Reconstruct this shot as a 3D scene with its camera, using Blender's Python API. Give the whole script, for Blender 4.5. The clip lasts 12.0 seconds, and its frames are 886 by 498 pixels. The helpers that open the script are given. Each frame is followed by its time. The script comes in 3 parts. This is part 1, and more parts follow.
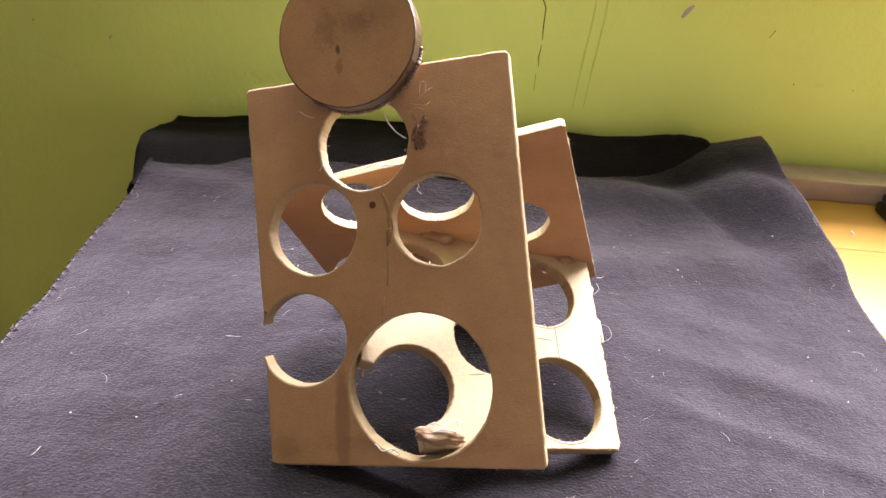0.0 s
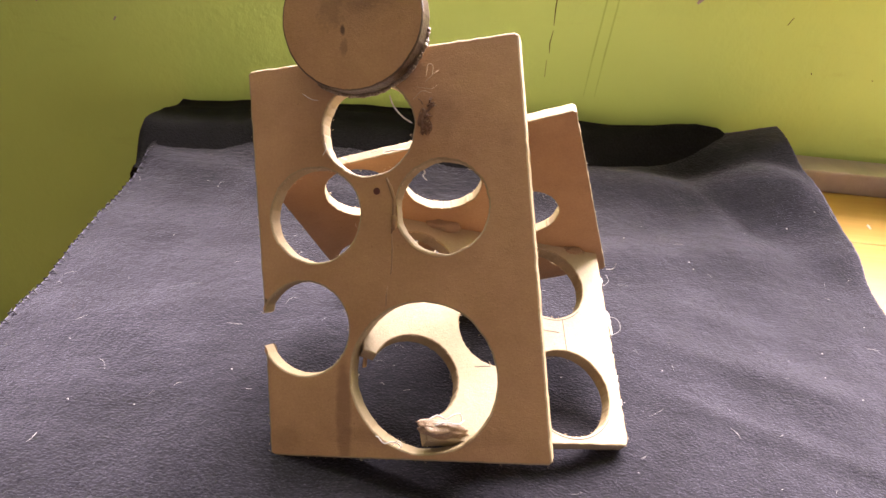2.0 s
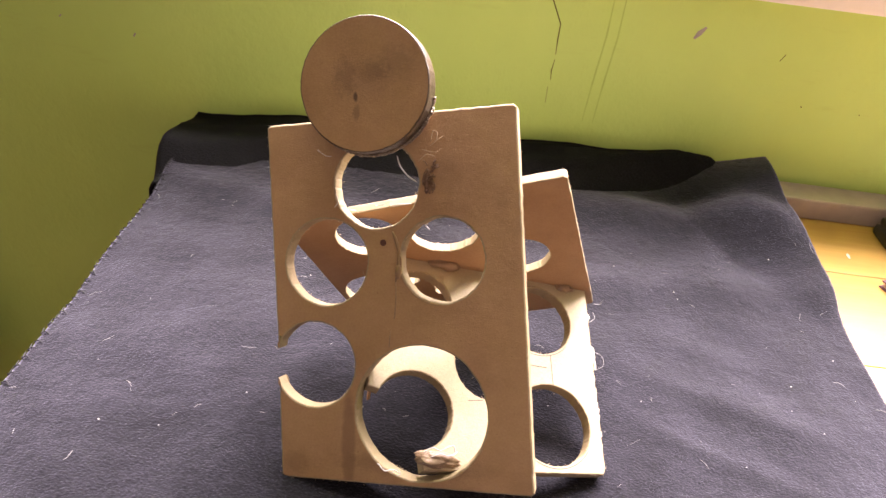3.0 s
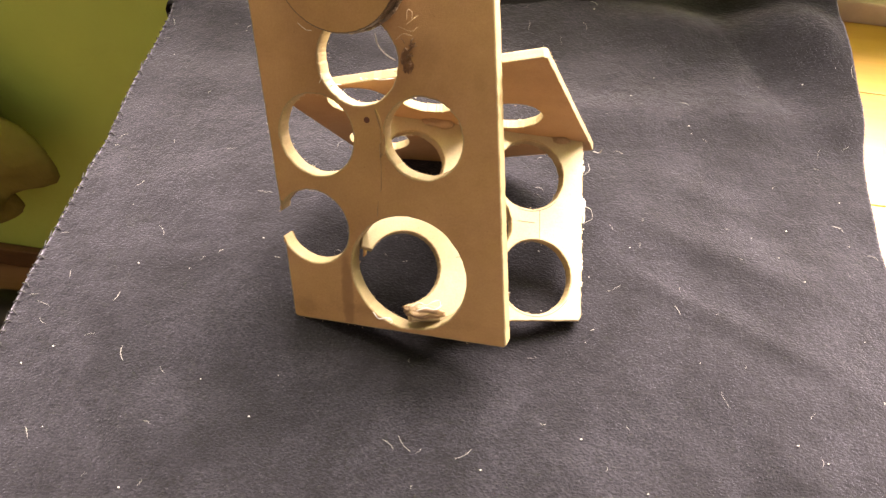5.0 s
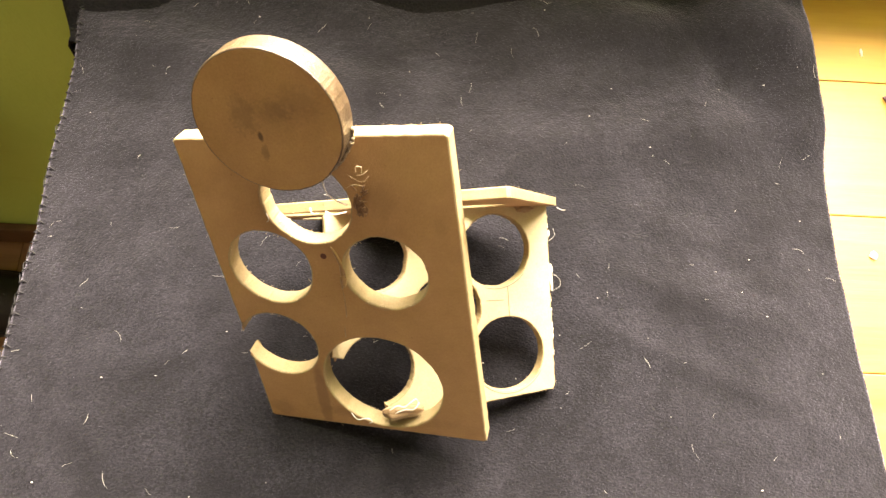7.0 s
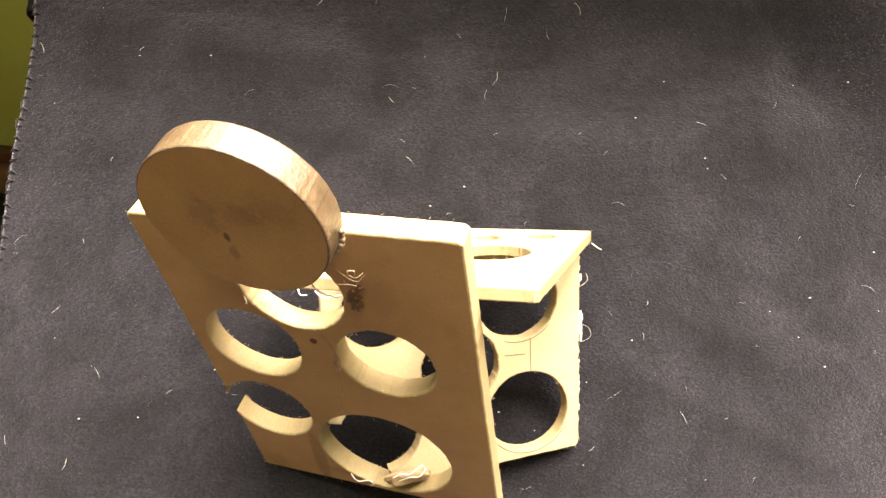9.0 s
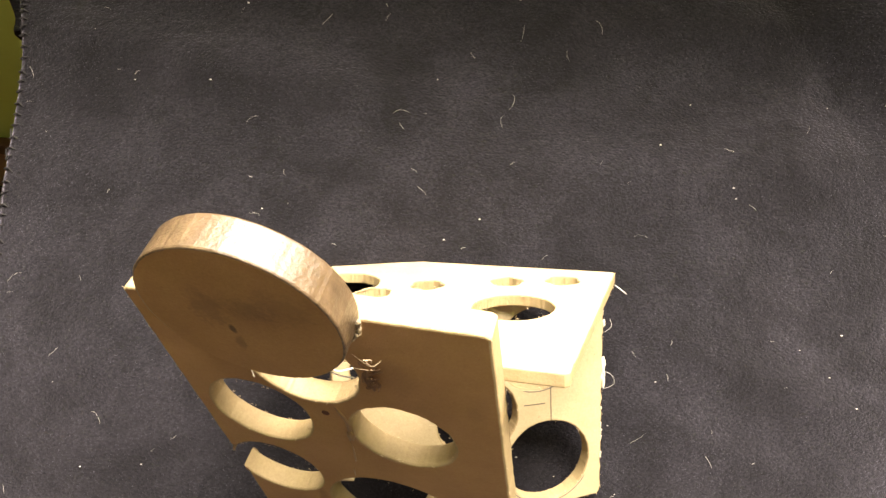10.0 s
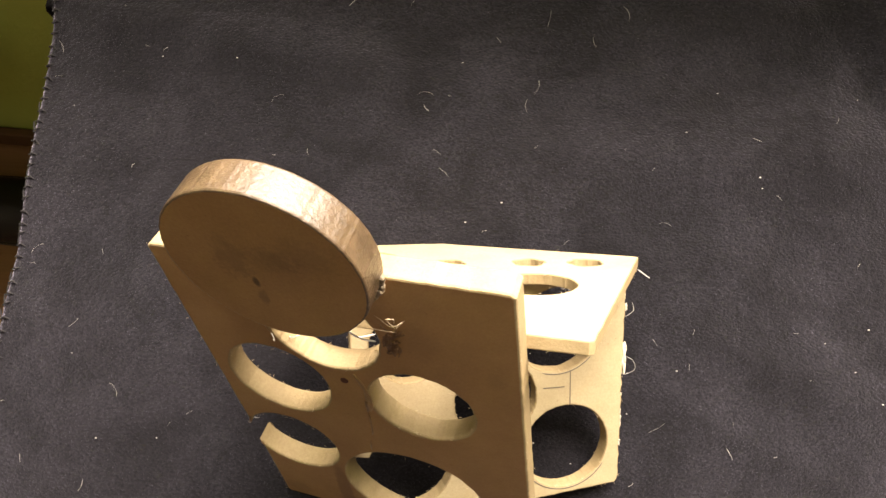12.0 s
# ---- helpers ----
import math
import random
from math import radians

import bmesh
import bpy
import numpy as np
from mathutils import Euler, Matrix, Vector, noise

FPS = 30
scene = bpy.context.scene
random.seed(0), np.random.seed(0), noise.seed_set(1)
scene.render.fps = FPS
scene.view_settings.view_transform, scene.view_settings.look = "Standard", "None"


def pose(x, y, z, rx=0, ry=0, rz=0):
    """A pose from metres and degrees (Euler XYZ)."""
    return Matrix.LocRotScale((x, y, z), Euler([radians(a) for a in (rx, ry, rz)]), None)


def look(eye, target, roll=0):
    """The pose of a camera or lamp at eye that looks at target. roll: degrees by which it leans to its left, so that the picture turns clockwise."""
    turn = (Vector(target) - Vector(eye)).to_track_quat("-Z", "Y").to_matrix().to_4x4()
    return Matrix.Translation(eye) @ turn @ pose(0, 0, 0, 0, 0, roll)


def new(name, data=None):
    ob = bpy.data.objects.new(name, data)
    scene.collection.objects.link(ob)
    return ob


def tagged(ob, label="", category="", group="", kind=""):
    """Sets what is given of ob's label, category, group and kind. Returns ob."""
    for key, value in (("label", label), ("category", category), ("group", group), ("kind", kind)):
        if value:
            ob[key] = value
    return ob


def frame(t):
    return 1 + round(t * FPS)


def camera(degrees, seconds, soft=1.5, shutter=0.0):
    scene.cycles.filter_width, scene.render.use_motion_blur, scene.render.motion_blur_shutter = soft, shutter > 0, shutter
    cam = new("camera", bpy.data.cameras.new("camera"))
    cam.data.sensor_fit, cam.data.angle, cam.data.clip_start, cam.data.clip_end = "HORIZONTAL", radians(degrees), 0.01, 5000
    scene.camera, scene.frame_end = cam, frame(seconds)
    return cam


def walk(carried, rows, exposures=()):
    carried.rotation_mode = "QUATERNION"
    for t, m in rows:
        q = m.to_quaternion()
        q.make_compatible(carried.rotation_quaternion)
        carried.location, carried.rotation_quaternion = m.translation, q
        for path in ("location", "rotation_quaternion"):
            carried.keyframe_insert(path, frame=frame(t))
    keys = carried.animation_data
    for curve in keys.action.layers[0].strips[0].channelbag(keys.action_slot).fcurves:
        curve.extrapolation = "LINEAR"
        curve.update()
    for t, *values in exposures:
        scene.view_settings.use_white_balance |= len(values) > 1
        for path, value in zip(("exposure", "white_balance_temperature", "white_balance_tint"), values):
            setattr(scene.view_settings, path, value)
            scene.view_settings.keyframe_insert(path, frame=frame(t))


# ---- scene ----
cam = camera(65.4, 12.0)
PATH = [
    (0, (0.014, -0.171, 0.259), (0.031, 1.498, -0.843), 5.4),
    (0.5, (0.015, -0.168, 0.253), (0.027, 1.494, -0.861), 5.2),
    (1, (0.015, -0.162, 0.252), (0.02, 1.502, -0.858), 5.5),
    (1.5, (0.017, -0.164, 0.252), (0.014, 1.497, -0.862), 5.3),
    (2, (0.015, -0.164, 0.254), (0.013, 1.486, -0.875), 5.8),
    (2.5, (0.012, -0.167, 0.277), (-0.002, 1.486, -0.848), 6.8),
    (3, (0.012, -0.168, 0.299), (0.013, 1.439, -0.891), 7.4),
    (3.2, (0.013, -0.166, 0.309), (0.03, 1.41, -0.922), 7.9),
    (4.8, (0.045, -0.133, 0.351), (-0.062, 0.956, -1.323), 3.4),
    (5, (0.048, -0.127, 0.359), (-0.063, 0.909, -1.348), 3.0),
    (5.5, (0.027, -0.094, 0.367), (0.004, 0.761, -1.441), 4.5),
    (6, (0.004, -0.061, 0.398), (0.044, 0.758, -1.426), 4.7),
    (6.5, (0.015, -0.037, 0.405), (0.105, 0.704, -1.451), 8.2),
    (7, (0.029, -0.006, 0.406), (0.088, 0.659, -1.48), 7.4),
    (7.2, (0.028, 0.007, 0.409), (0.063, 0.626, -1.492), 6.2),
    (8.8, (0.032, 0.078, 0.379), (0.062, 0.448, -1.586), 8.4),
    (9, (0.029, 0.087, 0.375), (0.047, 0.429, -1.596), 6.9),
    (9.5, (0.024, 0.104, 0.371), (0.047, 0.398, -1.607), 9.0),
    (10, (0.02, 0.124, 0.362), (0.04, 0.38, -1.621), 8.2),
    (10.5, (0.019, 0.134, 0.356), (-0.007, 0.339, -1.634), -2.5),
    (11, (0.017, 0.135, 0.353), (-0.026, 0.326, -1.638), -7.8),
    (11.5, (0.018, 0.128, 0.353), (-0.017, 0.338, -1.635), -4.1),
    (12, (0.018, 0.109, 0.358), (-0.007, 0.394, -1.621), 0.3),
]
EXPOSURES = [
    (0.0, 1.14, 6600, 31), (3.2, 1.26, 6600, 31), (5.0, 1.42, 7800, 20), (6.0, 1.48, 8300, 15),
    (7.2, 1.28, 8300, 13), (9.0, 0.95, 8000, 14), (9.7, 0.80, 8000, 14), (10.5, 0.22, 8000, 15), (12.0, 0.18, 7900, 17),
]
walk(cam, [(t, look(eye, target, roll)) for t, eye, target, roll in PATH], EXPOSURES)

# ---- world and light ----
from mathutils.geometry import delaunay_2d_cdt

WALL_Y = 0.385          # inner face of the wall with the window
FLOOR_Z = -0.73
CEILING_Z = 1.75
WIN = (-0.50, 1.00, 0.176, 1.18)   # window opening: x0, x1, z0, z1

world = bpy.data.worlds.new("world")
scene.world = world
world.use_nodes = True
wn = world.node_tree.nodes
sky = wn.new("ShaderNodeTexSky")
sky.sky_type, sky.sun_disc = "NISHITA", False
sky.sun_elevation, sky.sun_rotation = radians(47), radians(10)
wn["Background"].inputs["Strength"].default_value = 0.09
world.node_tree.links.new(sky.outputs["Color"], wn["Background"].inputs["Color"])

sun = new("sun", bpy.data.lights.new("sun", "SUN"))
sun.data.energy, sun.data.angle, sun.data.color = 1.3, radians(11), (1.0, 0.95, 0.86)
sun.matrix_world = look((1.0, 4.0, 4.2), (0.3, 0.2, 0.0))

win_lamp = new("window_daylight", bpy.data.lights.new("window_daylight", "AREA"))
win_lamp.data.shape, win_lamp.data.size, win_lamp.data.size_y = "RECTANGLE", 1.15, 0.75
win_lamp.data.energy, win_lamp.data.color = 90.0, (1.0, 0.97, 0.92)
win_lamp.matrix_world = look(((WIN[0] + WIN[1]) / 2, WALL_Y + 0.36, (WIN[2] + WIN[3]) / 2 + 0.06), (0.20, -0.6, 0.20))


# ---- materials ----
def material(name, rough=0.6, metal=0.0):
    m = bpy.data.materials.new(name)
    m.use_nodes = True
    b = m.node_tree.nodes["Principled BSDF"]
    b.inputs["Roughness"].default_value, b.inputs["Metallic"].default_value = rough, metal
    return m, m.node_tree, b


def add(nt, kind, **values):
    n = nt.nodes.new(kind)
    for key, value in values.items():
        n.inputs[key.replace("_", " ")].default_value = value
    return n


def coords(nt, scale=(1, 1, 1), where="Object"):
    tc = nt.nodes.new("ShaderNodeTexCoord")
    mp = nt.nodes.new("ShaderNodeMapping")
    mp.inputs["Scale"].default_value = scale
    nt.links.new(tc.outputs[where], mp.inputs["Vector"])
    return mp.outputs["Vector"]


def noise_tex(nt, vec, scale, detail=4.0, rough=0.6, distort=0.0):
    n = add(nt, "ShaderNodeTexNoise", Scale=scale, Detail=detail, Roughness=rough, Distortion=distort)
    nt.links.new(vec, n.inputs["Vector"])
    return n.outputs["Fac"]


def ramp(nt, fac, stops):
    r = nt.nodes.new("ShaderNodeValToRGB")
    el = r.color_ramp.elements
    while len(el) < len(stops):
        el.new(0.5)
    for e, (p, c) in zip(el, stops):
        e.position, e.color = p, (*c, 1)
    nt.links.new(fac, r.inputs["Fac"])
    return r.outputs["Color"]


def mix(nt, fac, a, b, mode="MIX"):
    n = nt.nodes.new("ShaderNodeMix")
    n.data_type, n.blend_type = "RGBA", mode
    for sock, v in ((n.inputs[0], fac), (n.inputs[6], a), (n.inputs[7], b)):
        if isinstance(v, (int, float)):
            sock.default_value = v
        elif isinstance(v, tuple):
            sock.default_value = (*v, 1)
        else:
            nt.links.new(v, sock)
    return n.outputs[2]


def bump(nt, bsdf, fac, dist, strength=1.0, prior=None):
    n = nt.nodes.new("ShaderNodeBump")
    n.inputs["Distance"].default_value, n.inputs["Strength"].default_value = dist, strength
    nt.links.new(fac, n.inputs["Height"])
    if prior is not None:
        nt.links.new(prior, n.inputs["Normal"])
    nt.links.new(n.outputs["Normal"], bsdf.inputs["Normal"])
    return n.outputs["Normal"]


def spot(nt, vec, centre, size, soft, wobble):
    """The mask of a stain or a painted shade: 1 in an ellipse round centre, with a ragged border."""
    sub = nt.nodes.new("ShaderNodeVectorMath")
    sub.operation = "SUBTRACT"
    nt.links.new(vec, sub.inputs[0])
    sub.inputs[1].default_value = centre
    div = nt.nodes.new("ShaderNodeVectorMath")
    div.operation = "DIVIDE"
    nt.links.new(sub.outputs[0], div.inputs[0])
    div.inputs[1].default_value = size
    ln = nt.nodes.new("ShaderNodeVectorMath")
    ln.operation = "LENGTH"
    nt.links.new(div.outputs[0], ln.inputs[0])
    ad = nt.nodes.new("ShaderNodeMath")
    ad.operation = "MULTIPLY_ADD"
    nt.links.new(noise_tex(nt, vec, 220.0, 4.0, 0.7), ad.inputs[0])
    ad.inputs[1].default_value = wobble
    nt.links.new(ln.outputs["Value"], ad.inputs[2])
    mr = add(nt, "ShaderNodeMapRange")
    mr.inputs["From Min"].default_value, mr.inputs["From Max"].default_value = 1.0 + wobble / 2 - soft, 1.0 + wobble / 2 + soft
    mr.inputs["To Min"].default_value, mr.inputs["To Max"].default_value = 1.0, 0.0
    nt.links.new(ad.outputs[0], mr.inputs["Value"])
    return mr.outputs["Result"]


def fibreboard(name, stains_and_shade=(), lo=(0.53, 0.345, 0.185), hi=(0.62, 0.435, 0.255)):
    """Raw fibreboard: tan felted fibres, faint mottling, places of the board's own stained by handling or painted with
    shade.
    """
    m, nt, b = material(name, 0.72)
    v = coords(nt)
    base = ramp(nt, noise_tex(nt, v, 28.0, 6.0, 0.65), [(0.30, lo), (0.70, hi)])
    fine = ramp(nt, noise_tex(nt, v, 900.0, 3.0, 0.7), [(0.25, (0.80, 0.78, 0.74)), (0.75, (1.0, 1.0, 1.0))])
    col = mix(nt, 0.8, base, fine, "MULTIPLY")
    specks = ramp(nt, noise_tex(nt, v, 420.0, 2.0, 0.5), [(0.70, (1, 1, 1)), (0.78, (0.62, 0.52, 0.42))])
    col = mix(nt, 0.5, col, specks, "MULTIPLY")
    for centre, size, soft, wobble, colour, strength in stains_and_shade:
        f = spot(nt, v, centre, size, soft, wobble)
        k = nt.nodes.new("ShaderNodeMath")
        k.operation = "MULTIPLY"
        nt.links.new(f, k.inputs[0])
        k.inputs[1].default_value = strength
        col = mix(nt, k.outputs[0], col, colour)
    nt.links.new(col, b.inputs["Base Color"])
    p = bump(nt, b, noise_tex(nt, v, 1400.0, 3.0, 0.7), 0.00018)
    bump(nt, b, noise_tex(nt, v, 90.0, 4.0, 0.6), 0.0006, 0.7, p)
    return m


def plain(name, colour, rough=0.6, vary=0.12, scale=40.0, rel=0.0005, metal=0.0):
    m, nt, b = material(name, rough, metal)
    v = coords(nt)
    lo, hi = tuple(c * (1 - vary) for c in colour), tuple(min(1, c * (1 + vary)) for c in colour)
    nt.links.new(ramp(nt, noise_tex(nt, v, scale, 5.0, 0.65), [(0.3, lo), (0.7, hi)]), b.inputs["Base Color"])
    bump(nt, b, noise_tex(nt, v, scale * 6, 4.0, 0.65), rel)
    return m


def fleece(name, dark, light, sheen):
    """Short napped fleece: curled pile in relief, brushed patches, sheen."""
    m, nt, b = material(name, 0.95)
    v = coords(nt)
    patches = noise_tex(nt, v, 22.0, 6.0, 0.68, 0.5)
    pile = noise_tex(nt, coords(nt, (1.0, 1.5, 1.0)), 620.0, 2.0, 0.6, 0.2)
    col = ramp(nt, patches, [(0.36, dark), (0.64, light)])
    col = mix(nt, 1.0, col, ramp(nt, pile, [(0.32, (0.35, 0.35, 0.37)), (0.50, (0.9, 0.9, 0.9)), (0.68, (1.6, 1.6, 1.6))]), "MULTIPLY")
    nt.links.new(col, b.inputs["Base Color"])
    b.inputs["Sheen Weight"].default_value, b.inputs["Sheen Roughness"].default_value = sheen, 0.45
    b.inputs["Sheen Tint"].default_value = (0.80, 0.76, 0.98, 1)
    b.inputs["Specular IOR Level"].default_value = 0.15
    p = bump(nt, b, pile, 0.0011, 0.75)
    bump(nt, b, noise_tex(nt, v, 210.0, 3.0, 0.6), 0.0006, 0.35, p)
    return m


def painted_wall(name):
    m, nt, b = material(name, 0.62)
    v = coords(nt)
    big = ramp(nt, noise_tex(nt, v, 3.0, 5.0, 0.6), [(0.3, (0.455, 0.66, 0.155)), (0.7, (0.525, 0.73, 0.190))])
    scuff = ramp(nt, noise_tex(nt, coords(nt, (1, 1, 5.0)), 9.0, 6.0, 0.75), [(0.60, (1, 1, 1)), (0.78, (0.86, 0.84, 0.78))])
    nt.links.new(mix(nt, 0.7, big, scuff, "MULTIPLY"), b.inputs["Base Color"])
    p = bump(nt, b, noise_tex(nt, v, 160.0, 3.0, 0.6), 0.0007)
    bump(nt, b, noise_tex(nt, v, 12.0, 3.0, 0.5), 0.004, 0.5, p)
    return m


def wood(name, dark, light, rough=0.4):
    m, nt, b = material(name, rough)
    oi = nt.nodes.new("ShaderNodeObjectInfo")
    v = coords(nt, (2.0, 26.0, 26.0))
    off = nt.nodes.new("ShaderNodeVectorMath")
    off.operation = "ADD"
    nt.links.new(v, off.inputs[0])
    mul = nt.nodes.new("ShaderNodeMath")
    mul.operation = "MULTIPLY"
    nt.links.new(oi.outputs["Random"], mul.inputs[0])
    mul.inputs[1].default_value = 37.0
    nt.links.new(mul.outputs[0], off.inputs[1])
    g = noise_tex(nt, off.outputs[0], 2.4, 8.0, 0.62, 0.8)
    col = ramp(nt, g, [(0.28, dark), (0.70, light)])
    tone = ramp(nt, oi.outputs["Random"], [(0.0, (0.88, 0.88, 0.88)), (1.0, (1.05, 1.05, 1.05))])
    nt.links.new(mix(nt, 1.0, col, tone, "MULTIPLY"), b.inputs["Base Color"])
    bump(nt, b, g, 0.0004)
    return m


FACE = ((0.305, 0.171, 0.075), (0.410, 0.246, 0.118))     # smooth brown pressed face
M_BOARD = fibreboard("fibreboard", [
    # first spot: the disc's soft shadow, painted into the face; the rest are stains
    ((0.083, 0.147, 0.0), (0.006, 0.008, 0.05), 0.45, 1.6, (0.10, 0.050, 0.022), 0.22),
    ((0.0345, 0.018, 0.0), (0.0034, 0.024, 0.05), 0.22, 0.5, (0.15, 0.076, 0.036), 0.6),
    ((0.008, 0.008, 0.0), (0.006, 0.005, 0.05), 0.4, 1.0, (0.14, 0.075, 0.035), 0.35),
    ((0.066, 0.010, 0.0), (0.030, 0.004, 0.05), 0.5, 1.4, (0.16, 0.085, 0.04), 0.5),
    ((0.108, 0.135, 0.0), (0.003, 0.004, 0.05), 0.4, 1.5, (0.15, 0.08, 0.04), 0.18),
], *FACE)
M_DISC = fibreboard("fibreboard_disc", [
    ((0.003, 0.001, 0.0), (0.009, 0.008, 0.05), 0.6, 1.6, (0.15, 0.09, 0.05), 0.18),
    ((-0.004, -0.0055, 0.0), (0.0010, 0.0020, 0.05), 0.3, 0.8, (0.06, 0.035, 0.02), 0.85),
    ((0.016, 0.009, 0.0), (0.008, 0.006, 0.05), 0.5, 2.2, (0.15, 0.09, 0.05), 0.3),
    ((0.005, 0.006, 0.0), (0.006, 0.004, 0.05), 0.4, 2.4, (0.10, 0.06, 0.035), 0.32),
    ((-0.009, 0.004, 0.0), (0.005, 0.007, 0.05), 0.4, 2.6, (0.12, 0.07, 0.04), 0.4),
    ((-0.004, -0.013, 0.0), (0.0016, 0.0032, 0.05), 0.3, 2.0, (0.12, 0.07, 0.04), 0.5),
], *FACE)
M_BACK = fibreboard("fibreboard_back", (), (0.38, 0.31, 0.190), (0.47, 0.395, 0.255))
M_RIM = fibreboard("fibreboard_core", (), (0.25, 0.185, 0.095), (0.36, 0.280, 0.160))
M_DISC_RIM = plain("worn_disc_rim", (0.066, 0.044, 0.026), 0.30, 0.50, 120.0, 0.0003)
M_UNDER = fibreboard("fibreboard_under", (), *FACE)
M_GLUE = plain("hot_glue", (0.25, 0.165, 0.092), 0.38, 0.15, 200.0, 0.0003)
M_BEAD = plain("old_glue", (0.20, 0.155, 0.105), 0.35, 0.35, 300.0, 0.0004)
M_DRIP = plain("dried_glue_run", (0.25, 0.150, 0.070), 0.33, 0.2, 150.0, 0.0003)
M_SCAB = plain("torn_brown_fibre", (0.15, 0.080, 0.038), 0.6, 0.3, 300.0, 0.0004)
M_DARK = plain("pencil_mark", (0.10, 0.085, 0.07), 0.7)
M_HOLE = plain("nail_hole", (0.09, 0.03, 0.02), 0.8)
M_TUFT = plain("frayed_fibre", (0.50, 0.40, 0.27), 0.9, 0.15, 300.0, 0.0004)
M_FUZZ = plain("torn_paper", (0.62, 0.58, 0.50), 0.9, 0.1, 300.0, 0.0004)
M_BLANKET = fleece("grey_fleece", (0.0042, 0.0040, 0.0053), (0.0115, 0.0110, 0.0146), 0.36)
M_PILE = fleece("grey_pile", (0.0092, 0.0088, 0.0115), (0.027, 0.0258, 0.0338), 0.38)
# grey fleece with the shade by the wall put into its colour
M_SHADED_FLEECE = fleece("shaded_fleece", (0.003, 0.0028, 0.0034), (0.006, 0.0055, 0.0065), 0.0)
M_THREAD = plain("black_thread", (0.012, 0.011, 0.014), 0.8)
M_LINT = plain("white_lint", (0.55, 0.53, 0.51), 0.8)
M_WALL = painted_wall("green_wall_paint")
M_WHITE = plain("white_paint", (0.85, 0.84, 0.81), 0.5, 0.05, 8.0, 0.0004)
M_CREAM = plain("beige_wall_paint", (0.26, 0.21, 0.155), 0.7, 0.05, 5.0, 0.0005)
M_BASE = plain("brown_baseboard", (0.16, 0.085, 0.04), 0.5, 0.2, 20.0, 0.0004)
M_BAG = plain("olive_sackcloth", (0.18, 0.17, 0.035), 0.8, 0.25, 9.0, 0.002)
M_CRACK = plain("crack", (0.10, 0.11, 0.02), 0.9)
M_SMEAR = plain("grey_smear", (0.36, 0.34, 0.33), 0.8, 0.2, 60.0)
M_FAINT = plain("faint_scratch", (0.42, 0.615, 0.140), 0.8)
M_CEIL = plain("ceiling_paint", (0.55, 0.53, 0.49), 0.8, 0.04, 6.0, 0.0004)
M_STRIP = plain("worn_white_strip", (0.40, 0.34, 0.29), 0.55, 0.15, 30.0, 0.0005)
M_TABLE = wood("varnished_pine", (0.37, 0.195, 0.040), (0.47, 0.280, 0.070), 0.4)
M_FLOOR = wood("brown_laminate", (0.27, 0.145, 0.068), (0.39, 0.225, 0.110), 0.4)
M_BLK = plain("black_plastic", (0.015, 0.015, 0.016), 0.45)
M_RED = plain("red_fabric", (0.16, 0.012, 0.018), 0.7)
M_PINK = plain("pale_pink_paper", (0.62, 0.52, 0.56), 0.7, 0.06)
M_PURPLE = plain("dark_purple_cover", (0.09, 0.03, 0.05), 0.5)


# ---- mesh helpers ----
def mesh_object(name, bm, mat, parent=None, label="", smooth=False):
    me = bpy.data.meshes.new(name)
    bm.normal_update()
    bm.to_mesh(me)
    bm.free()
    if smooth:
        me.polygons.foreach_set("use_smooth", [True] * len(me.polygons))
    me.materials.append(mat)
    ob = new(name, me)
    if parent is not None:
        ob.parent = parent
    if label:
        ob["label"] = label
    return ob


def part(name, bm, mat, parent, label="", smooth=False):
    return mesh_object(name, bm, mat, parent, label, smooth)


def box(bm, lo, hi, bev=0.0):
    r = bmesh.ops.create_cube(bm, size=1.0)
    for v in r["verts"]:
        v.co = Vector([(a + b) / 2 + c * (b - a) for a, b, c in zip(lo, hi, v.co)])
    if bev:
        edges = list({e for v in r["verts"] for e in v.link_edges})
        bmesh.ops.bevel(bm, geom=edges, offset=bev, segments=2, affect="EDGES", profile=0.6)
    return bm


def tube(bm, pts, radius, sides=6, taper=True):
    """A thin round strand through the points."""
    pts = [Vector(p) for p in pts]
    rings = []
    for i, p in enumerate(pts):
        d = (pts[min(i + 1, len(pts) - 1)] - pts[max(i - 1, 0)]).normalized()
        a = d.orthogonal().normalized()
        b = d.cross(a)
        r = radius * (0.45 if taper and i in (0, len(pts) - 1) else 1.0)
        rings.append([bm.verts.new(p + r * (math.cos(k * math.tau / sides) * a + math.sin(k * math.tau / sides) * b)) for k in range(sides)])
    for r0, r1 in zip(rings, rings[1:]):
        for k in range(sides):
            bm.faces.new((r0[k], r0[(k + 1) % sides], r1[(k + 1) % sides], r1[k]))
    bm.faces.new(rings[0][::-1])
    bm.faces.new(rings[-1])
    return bm


def frame_of(o, u, v):
    """A board's own frame: origin, along, up the face; the face looks along u x v."""
    u = Vector(u).normalized()
    v = Vector(v)
    v = (v - u * v.dot(u)).normalized()
    n = u.cross(v)
    m = Matrix((u, v, n)).transposed().to_4x4()
    m.translation = Vector(o)
    return m


